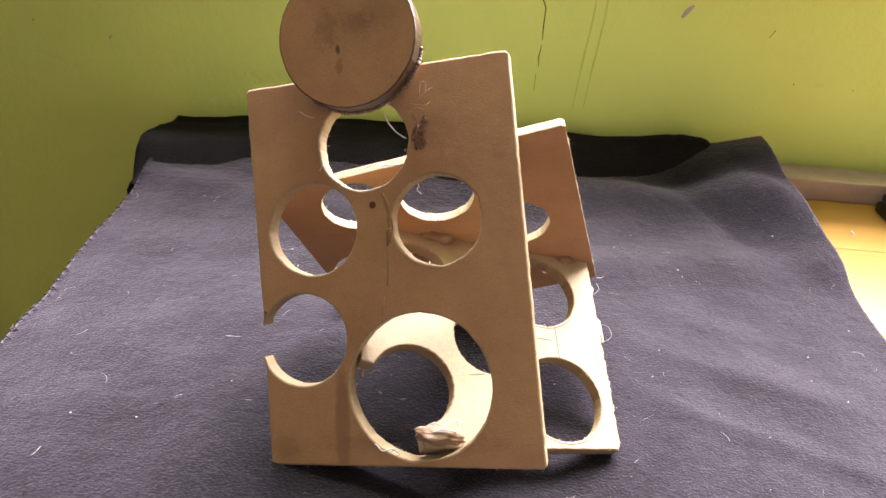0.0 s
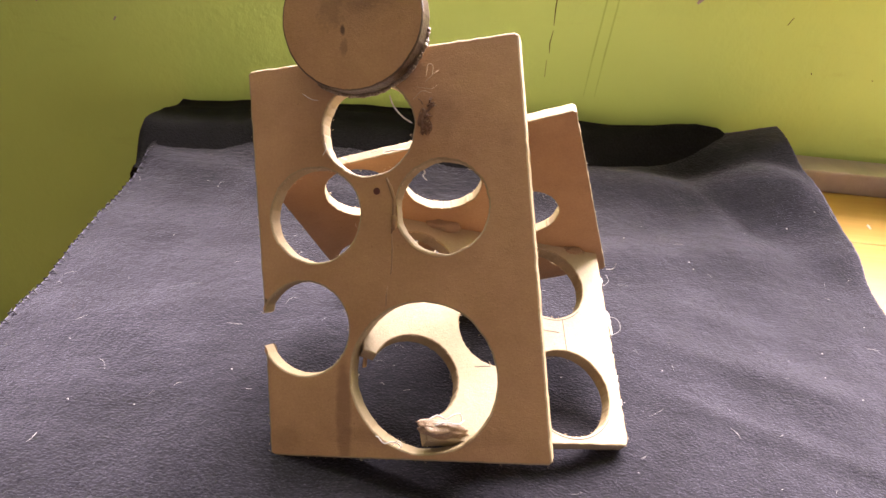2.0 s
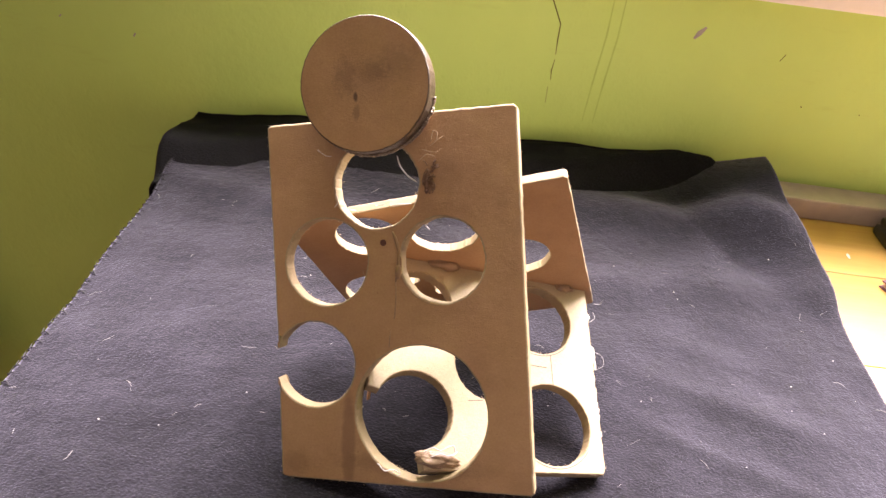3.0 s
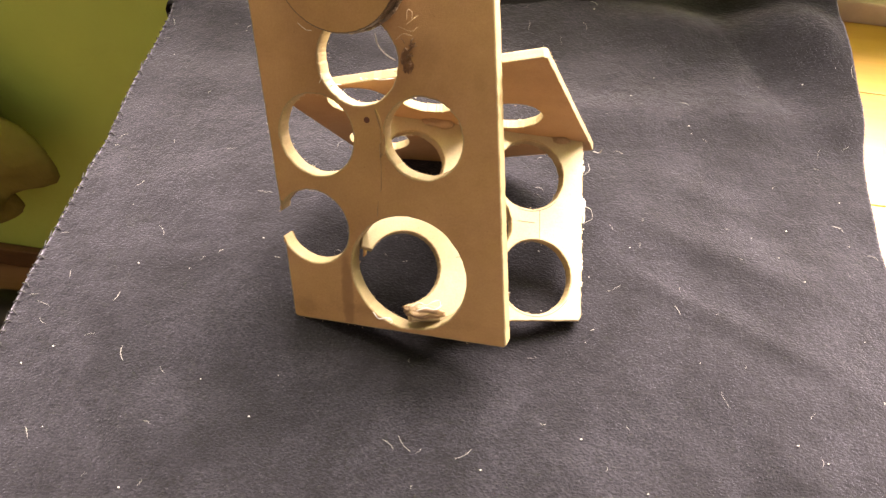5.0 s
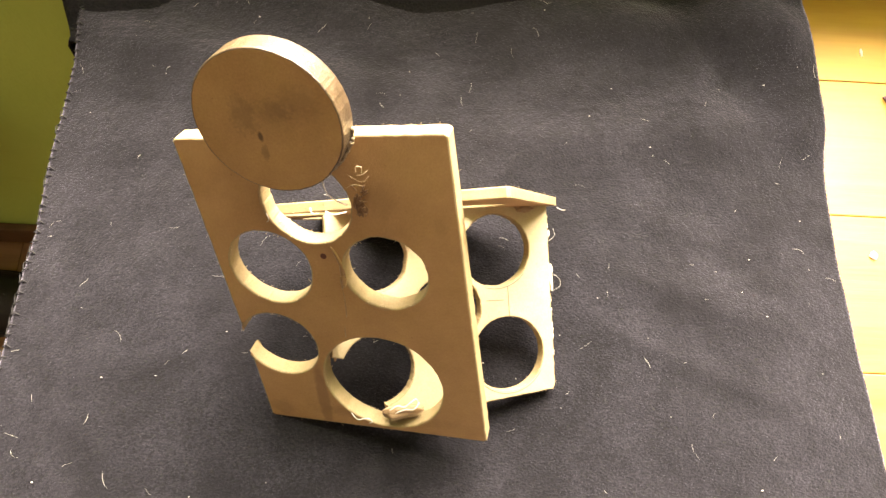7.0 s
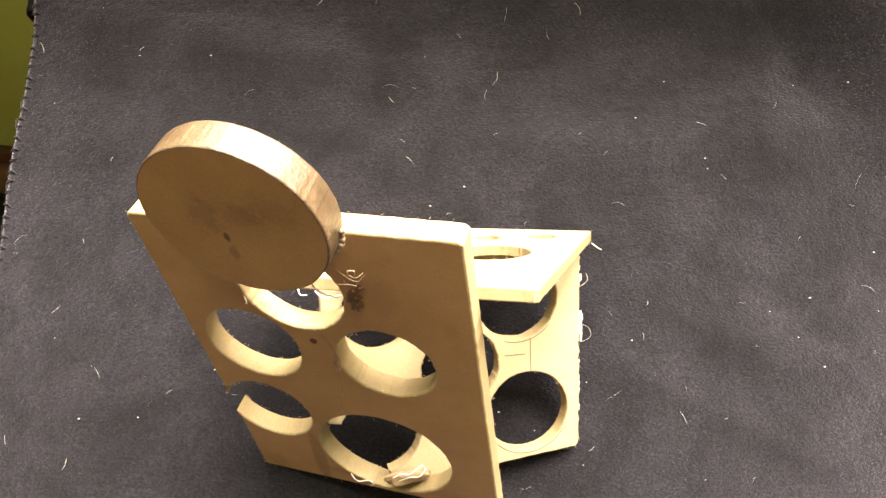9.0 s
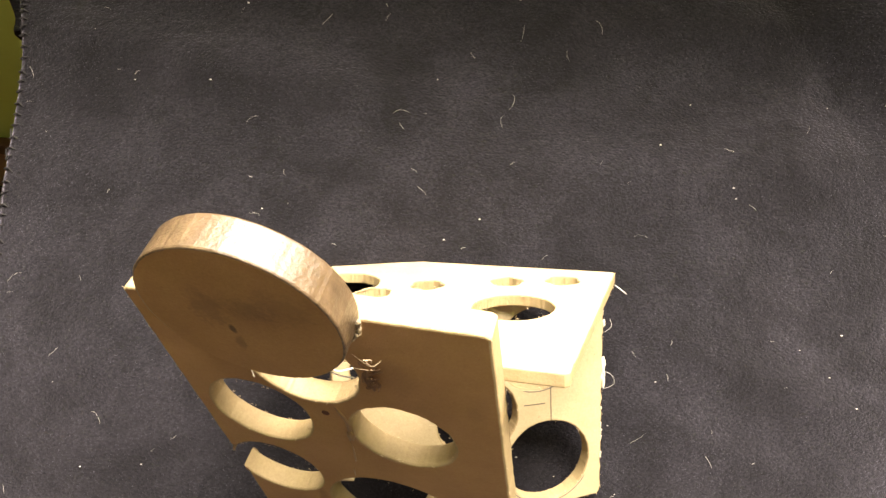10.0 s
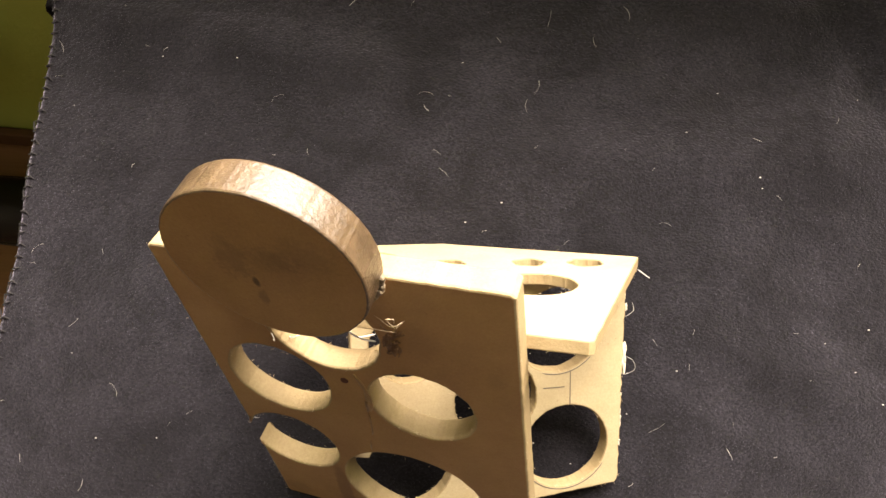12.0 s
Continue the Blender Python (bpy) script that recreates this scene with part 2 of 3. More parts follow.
def circle(cx, cy, r, rag=0.0, lobes=0, n=120, seed=0):
    out = []
    for i in range(n):
        a = -math.tau * i / n
        k = r * (1 + rag * noise.noise((math.cos(a) * 3 + seed, math.sin(a) * 3, seed * 1.7)) + rag * 0.6 * noise.noise((math.cos(a) * 14, math.sin(a) * 14 + seed, seed))
                 + rag * 0.7 * noise.noise((math.cos(a) * 40 + seed, math.sin(a) * 40, seed)))
        if lobes:
            k *= 1 + 0.16 * abs(math.cos(a * lobes / 2 + seed)) - 0.08
        out.append(Vector((cx + k * math.cos(a), cy + k * math.sin(a))))
    return out


def path_edges(corners, step, rag, seed, rnd=0.0015):
    """A closed outline through the corners, in short steps, a little uneven, with rounded corners. A corner may carry its own raggedness for the edge that follows."""
    pts = []
    cs = [(Vector(c[:2]), c[2] if len(c) > 2 else rag) for c in corners]
    for i, (a, rg) in enumerate(cs):
        b = cs[(i + 1) % len(cs)][0]
        ln = (b - a).length
        d = (b - a) / ln
        nrm = Vector((d.y, -d.x))
        inset = min(rnd, ln * 0.3)
        n = max(1, int((ln - 2 * inset) / step))
        for k in range(n + 1):
            s = inset + (ln - 2 * inset) * k / n
            w = rg * (noise.noise((s * 260, seed, i)) + 0.9 * noise.noise((s * 900, seed + 5, i)))
            pts.append(a + d * s + nrm * w)
    return pts


def board_mesh(outline, holes, thick, bev, back=0):
    """A flat board in the xy plane with its face at z = 0: holes go through it, all rims are slightly rounded."""
    bm = bmesh.new()
    loops = [outline] + holes
    profile = ((bev, 0.0), (0.3 * bev, -0.3 * bev), (0.0, -bev), (0.0, -thick + bev), (0.3 * bev, -thick + 0.3 * bev), (bev, -thick))
    rings_all = []
    for lp in loops:
        n = len(lp)
        nr = []
        for i in range(n):
            t = (lp[(i + 1) % n] - lp[i - 1])
            t.normalize()
            nr.append(Vector((-t.y, t.x)))
        rings = [[bm.verts.new((lp[i].x + nr[i].x * ins, lp[i].y + nr[i].y * ins, z)) for i in range(n)] for ins, z in profile]
        for r0, r1 in zip(rings, rings[1:]):
            for i in range(n):
                bm.faces.new((r0[i], r1[i], r1[(i + 1) % n], r0[(i + 1) % n])).material_index = 1
        rings_all.append(rings)
    for idx, flip in ((0, False), (-1, True)):
        vs = [v for rings in rings_all for v in rings[idx]]
        co = [v.co.xy for v in vs]
        faces, s = [], 0
        for rings in rings_all:
            n = len(rings[idx])
            faces.append(list(range(s, s + n)))
            s += n
        out = delaunay_2d_cdt(co, [(f[i], f[(i + 1) % len(f)]) for f in faces for i in range(len(f))], [], 2, 1e-7)
        loops2 = [[co[i] for i in f] for f in faces]
        for tri in out[2]:
            orig = [out[3][i][0] if out[3][i] else None for i in tri]
            if None in orig:
                continue
            c = sum((co[i] for i in orig), Vector((0, 0))) / 3
            if not inside(c, loops2[0]) or any(inside(c, h) for h in loops2[1:]):
                continue
            t = [vs[i] for i in orig]
            if ((co[orig[1]] - co[orig[0]]).cross(co[orig[2]] - co[orig[0]]) < 0) != flip:
                t.reverse()
            try:
                bm.faces.new(t).material_index = back if flip else 0
            except ValueError:
                pass
    bmesh.ops.recalc_face_normals(bm, faces=bm.faces)
    return bm


def inside(p, poly):
    hit, j = False, len(poly) - 1
    for i in range(len(poly)):
        a, b = poly[i], poly[j]
        if (a.y > p.y) != (b.y > p.y) and p.x < (b.x - a.x) * (p.y - a.y) / (b.y - a.y) + a.x:
            hit = not hit
        j = i
    return hit


# ---- the room ----
def setting(name, bm, mat, label, category):
    return tagged(mesh_object(name, bm, mat), label, category, kind="structure")


X0, X1, Y0 = -2.4, 2.9, -4.2
WALL_T = 0.16
bm = bmesh.new()
box(bm, (X0, WALL_Y, FLOOR_Z), (X1, WALL_Y + WALL_T, WIN[2]))
box(bm, (X0, WALL_Y, WIN[2]), (WIN[0], WALL_Y + WALL_T, WIN[3]))
box(bm, (WIN[1], WALL_Y, WIN[2]), (X1, WALL_Y + WALL_T, WIN[3]))
box(bm, (X0, WALL_Y, WIN[3]), (X1, WALL_Y + WALL_T, CEILING_Z))
wall_north = setting("wall_north", bm, M_WALL, "lime green painted wall with scuffs and hairline cracks", "wall")
for nm, lo, hi in (("wall_west", (X0 - 0.1, Y0, FLOOR_Z), (X0, WALL_Y + WALL_T, CEILING_Z)),
                   ("wall_east", (X1, Y0, FLOOR_Z), (X1 + 0.1, WALL_Y + WALL_T, CEILING_Z)),
                   ("wall_south", (X0, Y0 - 0.1, FLOOR_Z), (X1, Y0, CEILING_Z))):
    setting(nm, box(bmesh.new(), lo, hi), M_CREAM, "dull beige painted room wall", "wall")
setting("ceiling", box(bmesh.new(), (X0, Y0, CEILING_Z), (X1, WALL_Y + WALL_T, CEILING_Z + 0.1)), M_CEIL, "off-white painted ceiling", "ceiling")
floor = setting("floor", box(bmesh.new(), (X0, Y0, FLOOR_Z - 0.1), (X1, WALL_Y + WALL_T, FLOOR_Z - 0.006)), M_FLOOR, "brown laminate floor of the room", "floor")

# window with sill and frame
window_1 = tagged(new("window_1"), "white window over a pale sill, bright daylight behind", "window", kind="structure")
part("window_sill", box(bmesh.new(), (WIN[0] - 0.02, WALL_Y - 0.012, WIN[2] - 0.012), (WIN[1] + 0.02, WALL_Y + WALL_T, WIN[2] + 0.004), 0.003), M_WHITE, window_1)
for lo, hi in (((WIN[0], 0, WIN[2] + 0.004), (WIN[0] + 0.05, 0, WIN[3])), ((WIN[1] - 0.05, 0, WIN[2] + 0.004), (WIN[1], 0, WIN[3])),
               ((WIN[0] + 0.05, 0, WIN[2] + 0.004), (WIN[1] - 0.05, 0, WIN[2] + 0.05)), ((WIN[0] + 0.05, 0, WIN[3] - 0.05), (WIN[1] - 0.05, 0, WIN[3])),
               ((0.235, 0, WIN[2] + 0.05), (0.285, 0, WIN[3] - 0.05))):
    part("window_frame", box(bmesh.new(), (lo[0], WALL_Y + 0.115, lo[2]), (hi[0], WALL_Y + 0.155, hi[2]), 0.003), M_WHITE, window_1)

# ---- the table ----
TX0, TX1, TY0, TY1, TZ = -0.203, 1.15, -0.45, 0.384, -0.006
table = tagged(new("table"), "varnished yellow pine table against the wall", "table")
NB = 8
for i in range(NB):
    a, b = TY0 + (TY1 - TY0) * i / NB, TY0 + (TY1 - TY0) * (i + 1) / NB
    part("plank", box(bmesh.new(), (TX0, a + 0.0003, TZ - 0.028), (TX1, b - 0.0003, TZ), 0.0008), M_TABLE, table)
for x in (TX0 + 0.06, TX1 - 0.06):
    for y in (TY0 + 0.06, TY1 - 0.06):
        part("leg", box(bmesh.new(), (x - 0.03, y - 0.03, FLOOR_Z), (x + 0.03, y + 0.03, TZ - 0.028), 0.004), M_TABLE, table)
strip = setting("trim", box(bmesh.new(), (TX0 + 0.3, 0.356, TZ), (TX1, WALL_Y - 0.001, 0.0135), 0.002), M_STRIP, "worn off-white strip between table and wall", "trim")


# ---- the blanket ----
def smooth(a, b, x):
    t = min(1.0, max(0.0, (x - a) / (b - a)))
    return t * t * (3 - 2 * t)


HEAP_X, HEAP_Z = (-0.25, -0.16, -0.03, 0.11, 0.145, 0.205, 0.225, 0.245, 0.262), (0.024, 0.022, 0.025, 0.031, 0.030, 0.040, 0.037, 0.022, 0.0)


def heap(x, y):
    """Height of the folded cloth against the wall."""
    top = float(np.interp(x, HEAP_X, HEAP_Z)) + 0.002 * noise.noise((x * 14, 2.0, 0.0))
    left, right = smooth(-0.12, -0.21, x), smooth(0.04, 0.20, x)
    rise = smooth(0.290 - 0.010 * left + 0.040 * right, 0.335 - 0.025 * left + 0.024 * right, y)
    return top * rise * (1 - 0.55 * left * smooth(0.305, 0.375, y))


def blanket_z(x, y):
    z = 0.0030 * noise.noise((x * 9 + y * 5, y * 11, 0.3)) + 0.0022 * noise.noise((x * 26, y * 30, 1.3))
    flap = smooth(0.165, 0.245, x)
    z += 0.0045 * math.exp(-((y - 0.205 - 0.10 * x) / 0.020) ** 2) * smooth(-0.05, 0.1, x)
    z += 0.0050 * math.exp(-((y - 0.248 + 0.15 * x) / 0.016) ** 2) * smooth(0.10, -0.1, x)
    # soft wrinkles fanning out beside the sculpture
    for y0, slope, width, high in ((0.125, -0.30, 0.010, 0.0016), (0.085, -0.38, 0.008, 0.0014), (0.165, -0.22, 0.012, 0.0014)):
        z += high * math.exp(-((y - y0 - slope * (x - 0.15)) / width) ** 2) * smooth(0.115, 0.16, x) * smooth(0.29, 0.22, x)
    # crease before the raised corner, with a roll of cloth in front of it
    cy = 0.330 - 0.022 * smooth(0.240, 0.288, x)
    z += (0.0046 * math.exp(-((y - cy + 0.026) / 0.016) ** 2) - 0.0036 * math.exp(-((y - cy) / 0.011) ** 2)) * smooth(0.10, 0.18, x) * smooth(0.292, 0.262, x)
    z += flap * (0.036 + 0.010 * smooth(0.235, 0.275, x)) * smooth(0.312 - 0.120 * smooth(0.185, 0.290, x), 0.362, y) + (1 - flap) * 0.010 * smooth(0.262, 0.325, y)
    z += 0.00030 * noise.noise((x * 120, y * 150, 4.0)) + 0.00035 * noise.noise((x * 330, y * 380, 8.0))
    return z + 0.0016


def blanket_edges(y):
    left = -0.209 + 0.0018 * noise.noise((y * 18, 0.0, 7.0))
    right = 0.293 + 0.004 * noise.noise((y * 9, 3.0, 1.0)) + 0.008 * smooth(0.15, 0.0, y) - 0.024 * smooth(0.22, 0.36, y)
    return left, right


def blanket_at(u, y):
    l, r = blanket_edges(y)
    x = l + (r - l) * u
    ye = y - 0.040 * smooth(0.26, 0.360, y) * smooth(0.20, 0.08, x)
    return x, ye


bm = bmesh.new()
NX, NY, BY0, BY1 = 300, 450, -0.43, 0.360
grid = []
for j in range(NY + 1):
    y = BY0 + (BY1 - BY0) * j / NY
    row = []
    for i in range(NX + 1):
        x, ye = blanket_at(i / NX, y)
        row.append(bm.verts.new((x, ye, blanket_z(x, ye))))
    grid.append(row)
for j in range(NY):
    for i in range(NX):
        bm.faces.new((grid[j][i], grid[j][i + 1], grid[j + 1][i + 1], grid[j + 1][i]))
rim = [e for e in bm.edges if e.is_boundary]
ext = bmesh.ops.extrude_edge_only(bm, edges=rim)
for g in ext["geom"]:
    if isinstance(g, bmesh.types.BMVert):
        g.co.z -= 0.0030
blanket = tagged(mesh_object("blanket", bm, M_BLANKET, smooth=True), "dark grey fleece blanket with black hand-stitched edge, on the table", "blanket")

# blanket stitch along the left edge: a slanting bar over the edge and a run of thread between bars
stitches = []
for k in range(3):
    bm = bmesh.new()
    w = 0.0030 + 0.0006 * k
    tube(bm, [(-0.0006, 0.0004 * k, -0.0014), (-0.0002, 0, 0.0006), (w * 0.5, 0.0010, 0.0012), (w, 0.0018 - 0.0012 * k, 0.0002)], 0.00050, 5)
    tube(bm, [(-0.0003, -0.0002, -0.0006), (-0.0006, 0.0030, -0.0009), (-0.0003, 0.0060, -0.0006)], 0.00040, 5)
    me = bpy.data.meshes.new("stitch")
    bm.to_mesh(me)
    bm.free()
    me.materials.append(M_THREAD)
    stitches.append(me)
y, k = -0.20, 0
while y < 0.325:
    x, ye = blanket_at(0.0, y)
    ob = new("stitch", stitches[k % 3])
    ob.parent = blanket
    ob.matrix_local = pose(x, ye, blanket_z(x, ye) + 0.0002, 0, 0, random.uniform(-14, 14))
    y += random.uniform(0.0052, 0.0074)
    k += 1

# far fold of the blanket, its shade below the window coloured in as black
bm = bmesh.new()
NX, NY = 140, 50
rows = []
for j in range(NY + 1):
    row = []
    for i in range(NX + 1):
        x = -0.230 + 0.492 * i / NX
        ya = 0.284 - 0.008 * smooth(-0.12, -0.20, x)
        y = ya + (0.383 - ya) * j / NY
        z = heap(x, y) * (1 - 0.2 * smooth(0.355, 0.383, y)) - 0.001
        z -= 0.07 * smooth(-0.221, -0.231, x)
        z += 0.004 * math.exp(-((y - 0.352 - 0.04 * x) / 0.006) ** 2) * smooth(-0.23, -0.2, x)
        row.append(bm.verts.new((x + 0.004 * noise.noise((y * 30, 1, 2)), y, z + 0.0015 * noise.noise((x * 40, y * 40, 9)))))
    rows.append(row)
for j in range(NY):
    for i in range(NX):
        bm.faces.new((rows[j][i], rows[j][i + 1], rows[j + 1][i + 1], rows[j + 1][i]))
shaded_fold = tagged(mesh_object("folded_cloth", bm, M_SHADED_FLEECE, smooth=True), "blanket's far end in a low heap against the green wall, shade coloured black", "cloth")
so = shaded_fold.modifiers.new("solid", "SOLIDIFY")
so.thickness, so.offset = 0.003, -1

# ---- the sculpture ----
PF = frame_of((-0.0519, 0.0326, -0.0002), (0.9686, -0.104, 0.2257), (-0.1243, 0.5836, 0.8025))
SF = frame_of((0.1067, 0.0525, 0.0074), (0.9607, 0.1883, -0.2041), (-0.1014, 0.9221, 0.3735))
QF = frame_of((0.1068, 0.1558, 0.0331), (0.934, -0.0302, 0.3561), (-0.3415, -0.3580, 0.8700))
P_T, S_T, Q_T, D_T = 0.0095, 0.0075, 0.0050, 0.0120

sculpture = tagged(new("sculpture"), "fibreboard sculpture of three drilled boards and a disc glued together", "sculpture")
sculpture.location = (-0.0519, 0.0326, 0.0)
base_inv = Matrix.Translation((0.0519, -0.0326, 0.0))


def rimmed(ob, *mats):
    for m in mats:
        ob.data.materials.append(m)
    return ob


def put(ob, m):
    ob.matrix_local = base_inv @ m
    return ob


# front board with a notch where a hole breaks its edge
DC, DR = Vector((0.0168, 0.0560)), 0.0206
a0, a1 = math.atan2(0.0626 - DC.y, -0.0018 - DC.x), math.atan2(0.0490 - DC.y, -0.0012 - DC.x)
outline = path_edges([(0.0, 0.0), (0.1236, 0.0), (0.1145, 0.1788), (-0.0084, 0.1723), (-0.0022, 0.0640)], 0.004, 0.00025, 1.0)
outline = [p for p in outline if not (p.x < 0.004 and 0.047 < p.y < 0.064)]
i0 = max(range(len(outline)), key=lambda i: (outline[i].x < 0.004 and outline[i].y >= 0.064) * (10 - outline[i].y))
a0 %= math.tau
a1 %= math.tau
arc = [DC + DR * (1 + 0.012 * noise.noise((k * 0.7, 3, 3))) * Vector((math.cos(a), math.sin(a))) for k, a in enumerate(np.linspace(a0, a1 - math.tau, 56))]
outline = outline[:i0 + 1] + arc + outline[i0 + 1:]
p_holes = [circle(0.0480, 0.1428, 0.0207, 0.02, seed=1), circle(0.0229, 0.1057, 0.0208, 0.015, seed=2),
           circle(0.0802, 0.1072, 0.0200, 0.02, seed=3), circle(0.0700, 0.0350, 0.0318, 0.012, n=90, seed=4)]
front = put(rimmed(part("front_board", board_mesh(outline, p_holes, P_T, 0.0009), M_BOARD, sculpture, "tan fibreboard panel with round holes, stained"), M_RIM), PF)
DISC_M = PF @ Matrix.Translation((0.0465, 0.1572, 0.0003)) @ pose(0, 0, 0, 4.0, 0, 0) @ Matrix.Translation((0, 0.0308, D_T))
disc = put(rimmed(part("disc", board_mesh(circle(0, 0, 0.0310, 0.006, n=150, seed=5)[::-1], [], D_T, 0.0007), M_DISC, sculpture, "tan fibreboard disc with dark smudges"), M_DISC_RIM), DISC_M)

# lower board, its free side torn
HC, HR = Vector((-0.1000, 0.0222)), 0.0197
s_out = path_edges([(-0.0965, -0.0065), (0.0026, -0.0002, 0.0007), (0.0024, 0.1070), (-0.1240, 0.1070), (-0.1240, 0.0300)], 0.0022, 0.0003, 2.0)
s_out = [p for p in s_out if not (p.y < 0.0290 and p.x < -0.0975)]
s_out += [HC + HR * (1 + 0.015 * noise.noise((k * 0.7, 5, 3))) * Vector((math.cos(a), math.sin(a))) for k, a in enumerate(np.linspace(radians(156), radians(-80), 60))]
s_holes = [circle(-0.0251, 0.0229, 0.0211, 0.015, seed=6), circle(-0.0301, 0.0817, 0.0202, 0.015, seed=7),
           circle(-0.0596, 0.0510, 0.0192, 0.02, seed=8), circle(-0.0985, 0.0815, 0.0175, 0.02, seed=10)]
lower = put(rimmed(part("lower_board", board_mesh(s_out, s_holes, S_T, 0.0006), M_BACK, sculpture, "pale fibreboard panel with torn edge and pencil lines"), M_RIM), SF)

# upper board with large and small holes
q_out = path_edges([(-0.1425, 0.0), (0.0, 0.0), (0.001, 0.1260), (-0.1445, 0.1250)], 0.004, 0.0003, 3.0)
q_holes = [circle(-0.1215, 0.0485, 0.0182, 0.02, seed=11), circle(-0.1055, 0.1035, 0.0172, 0.02, seed=12),
           circle(-0.0660, 0.0975, 0.0180, 0.02, seed=13), circle(-0.0335, 0.0640, 0.0170, 0.02, seed=14),
           circle(-0.0995, 0.0590, 0.0076, 0.06, 5, 40, 15), circle(-0.0802, 0.0415, 0.0074, 0.06, 5, 40, 16),
           circle(-0.0460, 0.0275, 0.0072, 0.06, 5, 40, 17), circle(-0.0215, 0.0200, 0.0076, 0.06, 5, 40, 18)]
upper = put(rimmed(part("upper_board", board_mesh(q_out, q_holes, Q_T, 0.0005, 2), M_UNDER, sculpture, "thin pale fibreboard panel with large and scalloped small holes"), M_RIM, M_BACK), QF)


# ---- small parts of the sculpture ----
def lump(size, seed, rough=0.35, n=3):
    """A hardened blob."""
    bm = bmesh.new()
    bmesh.ops.create_icosphere(bm, subdivisions=n, radius=1.0)
    for v in bm.verts:
        k = 1 + rough * noise.noise(v.co * 1.6 + Vector((seed, 0, 0))) + 0.5 * rough * noise.noise(v.co * 4 + Vector((0, seed, 0)))
        v.co = Vector([c * k * z for c, z in zip(v.co, size)])
    return bm


def strand(pts, r=0.00016):
    """A thread that bends smoothly through the points."""
    p = [Vector(q) for q in pts]
    p = [2 * p[0] - p[1]] + p + [2 * p[-1] - p[-2]]
    fine = []
    for a, b, c, d in zip(p, p[1:], p[2:], p[3:]):
        for i in range(5):
            t = i / 5
            fine.append(0.5 * (2 * b + (c - a) * t + (2 * a - 5 * b + 4 * c - d) * t * t + (3 * b - a - 3 * c + d) * t ** 3))
    return tube(bmesh.new(), fine + [p[-2]], r, 5)


# glue under and beside the disc
bm = bmesh.new()
pts = []
for i in range(40):
    a = radians(-128 + 118 * i / 39)
    rr = 0.0313 + 0.0008 * noise.noise((i * 0.5, 2, 2))
    pts.append((rr * math.cos(a), rr * math.sin(a), -D_T + 0.0022 + 0.0012 * noise.noise((i * 0.4, 7, 1))))
for i in range(39):
    tube(bm, [pts[i], pts[i + 1]], 0.0011 + 0.0005 * noise.noise((i * 0.6, 0, 3)), 7, False)
put(part("glue_bead", bm, M_BEAD, sculpture, "grey hardened glue bead", smooth=True), DISC_M)
put(part("glue_lump", lump((0.0120, 0.0036, 0.0026), 3.0, 0.38, 4), M_GLUE, sculpture, "pale hardened glue lump", smooth=True), SF @ Matrix.Translation((-0.0885, -0.0010, 0.0012)))
put(part("glue_lump", lump((0.0050, 0.0022, 0.0018), 8.0, 0.6), M_GLUE, sculpture, "pale hardened glue lump", smooth=True), SF @ Matrix.Translation((-0.0120, 0.1045, 0.0010)))
put(part("glue_lump", lump((0.0090, 0.0035, 0.0030), 5.0), M_GLUE, sculpture, "pale hardened glue lump", smooth=True), SF @ Matrix.Translation((-0.0850, 0.1060, 0.0015)))

# run of dried glue down the front board
for path, r in (([(0.0560, 0.1205, 0), (0.0575, 0.1170, 0), (0.0592, 0.1110, 0), (0.0590, 0.1040, 0), (0.0578, 0.0965, 0)], 0.0009),
                ([(0.0578, 0.0975, 0), (0.0580, 0.0900, 0), (0.0574, 0.0810, 0), (0.0570, 0.0790, 0)], 0.0004),
                ([(0.0556, 0.0740, 0), (0.0549, 0.0700, 0), (0.0546, 0.0655, 0)], 0.0004),
                ([(0.0592, 0.1100, 0), (0.0602, 0.1080, 0), (0.0604, 0.1000, 0)], 0.0004)):
    bm = tube(bmesh.new(), path, r, 8)
    for v in bm.verts:
        v.co.z *= 0.45
    put(part("glue_run", bm, M_DRIP, sculpture, "brown dried glue run", smooth=True), PF)
put(part("glue_run", lump((0.0017, 0.0036, 0.0010), 6.0, 0.25, 3), M_DRIP, sculpture, "brown dried glue drop", smooth=True), PF @ Matrix.Translation((0.0590, 0.1015, 0.0)))
rng = random.Random(21)
for k in range(16):
    x, y, a = 0.0735 + rng.uniform(-0.0030, 0.0030), 0.1440 + rng.uniform(-0.0060, 0.0070), rng.uniform(0.2, 1.9)
    ln, bend = rng.uniform(0.0022, 0.0050), rng.uniform(-1.2, 1.2)
    pts = []
    for i in range(5):
        pts.append((x, y, 0.0001 + 0.0010 * math.sin(i * 0.75) * rng.uniform(0.4, 1.0)))
        x += ln / 4 * math.cos(a + bend * i / 4)
        y += ln / 4 * math.sin(a + bend * i / 4)
    put(part("splinter", tube(bmesh.new(), pts, rng.uniform(0.00022, 0.00055), 5), M_SCAB, sculpture, "torn brown splinter"), PF)
put(part("glue_scab", lump((0.0022, 0.0050, 0.0006), 2.0, 0.9, 4), M_SCAB, sculpture, "rough dark glue scab", smooth=True), PF @ Matrix.Translation((0.0735, 0.1432, 0.0)))

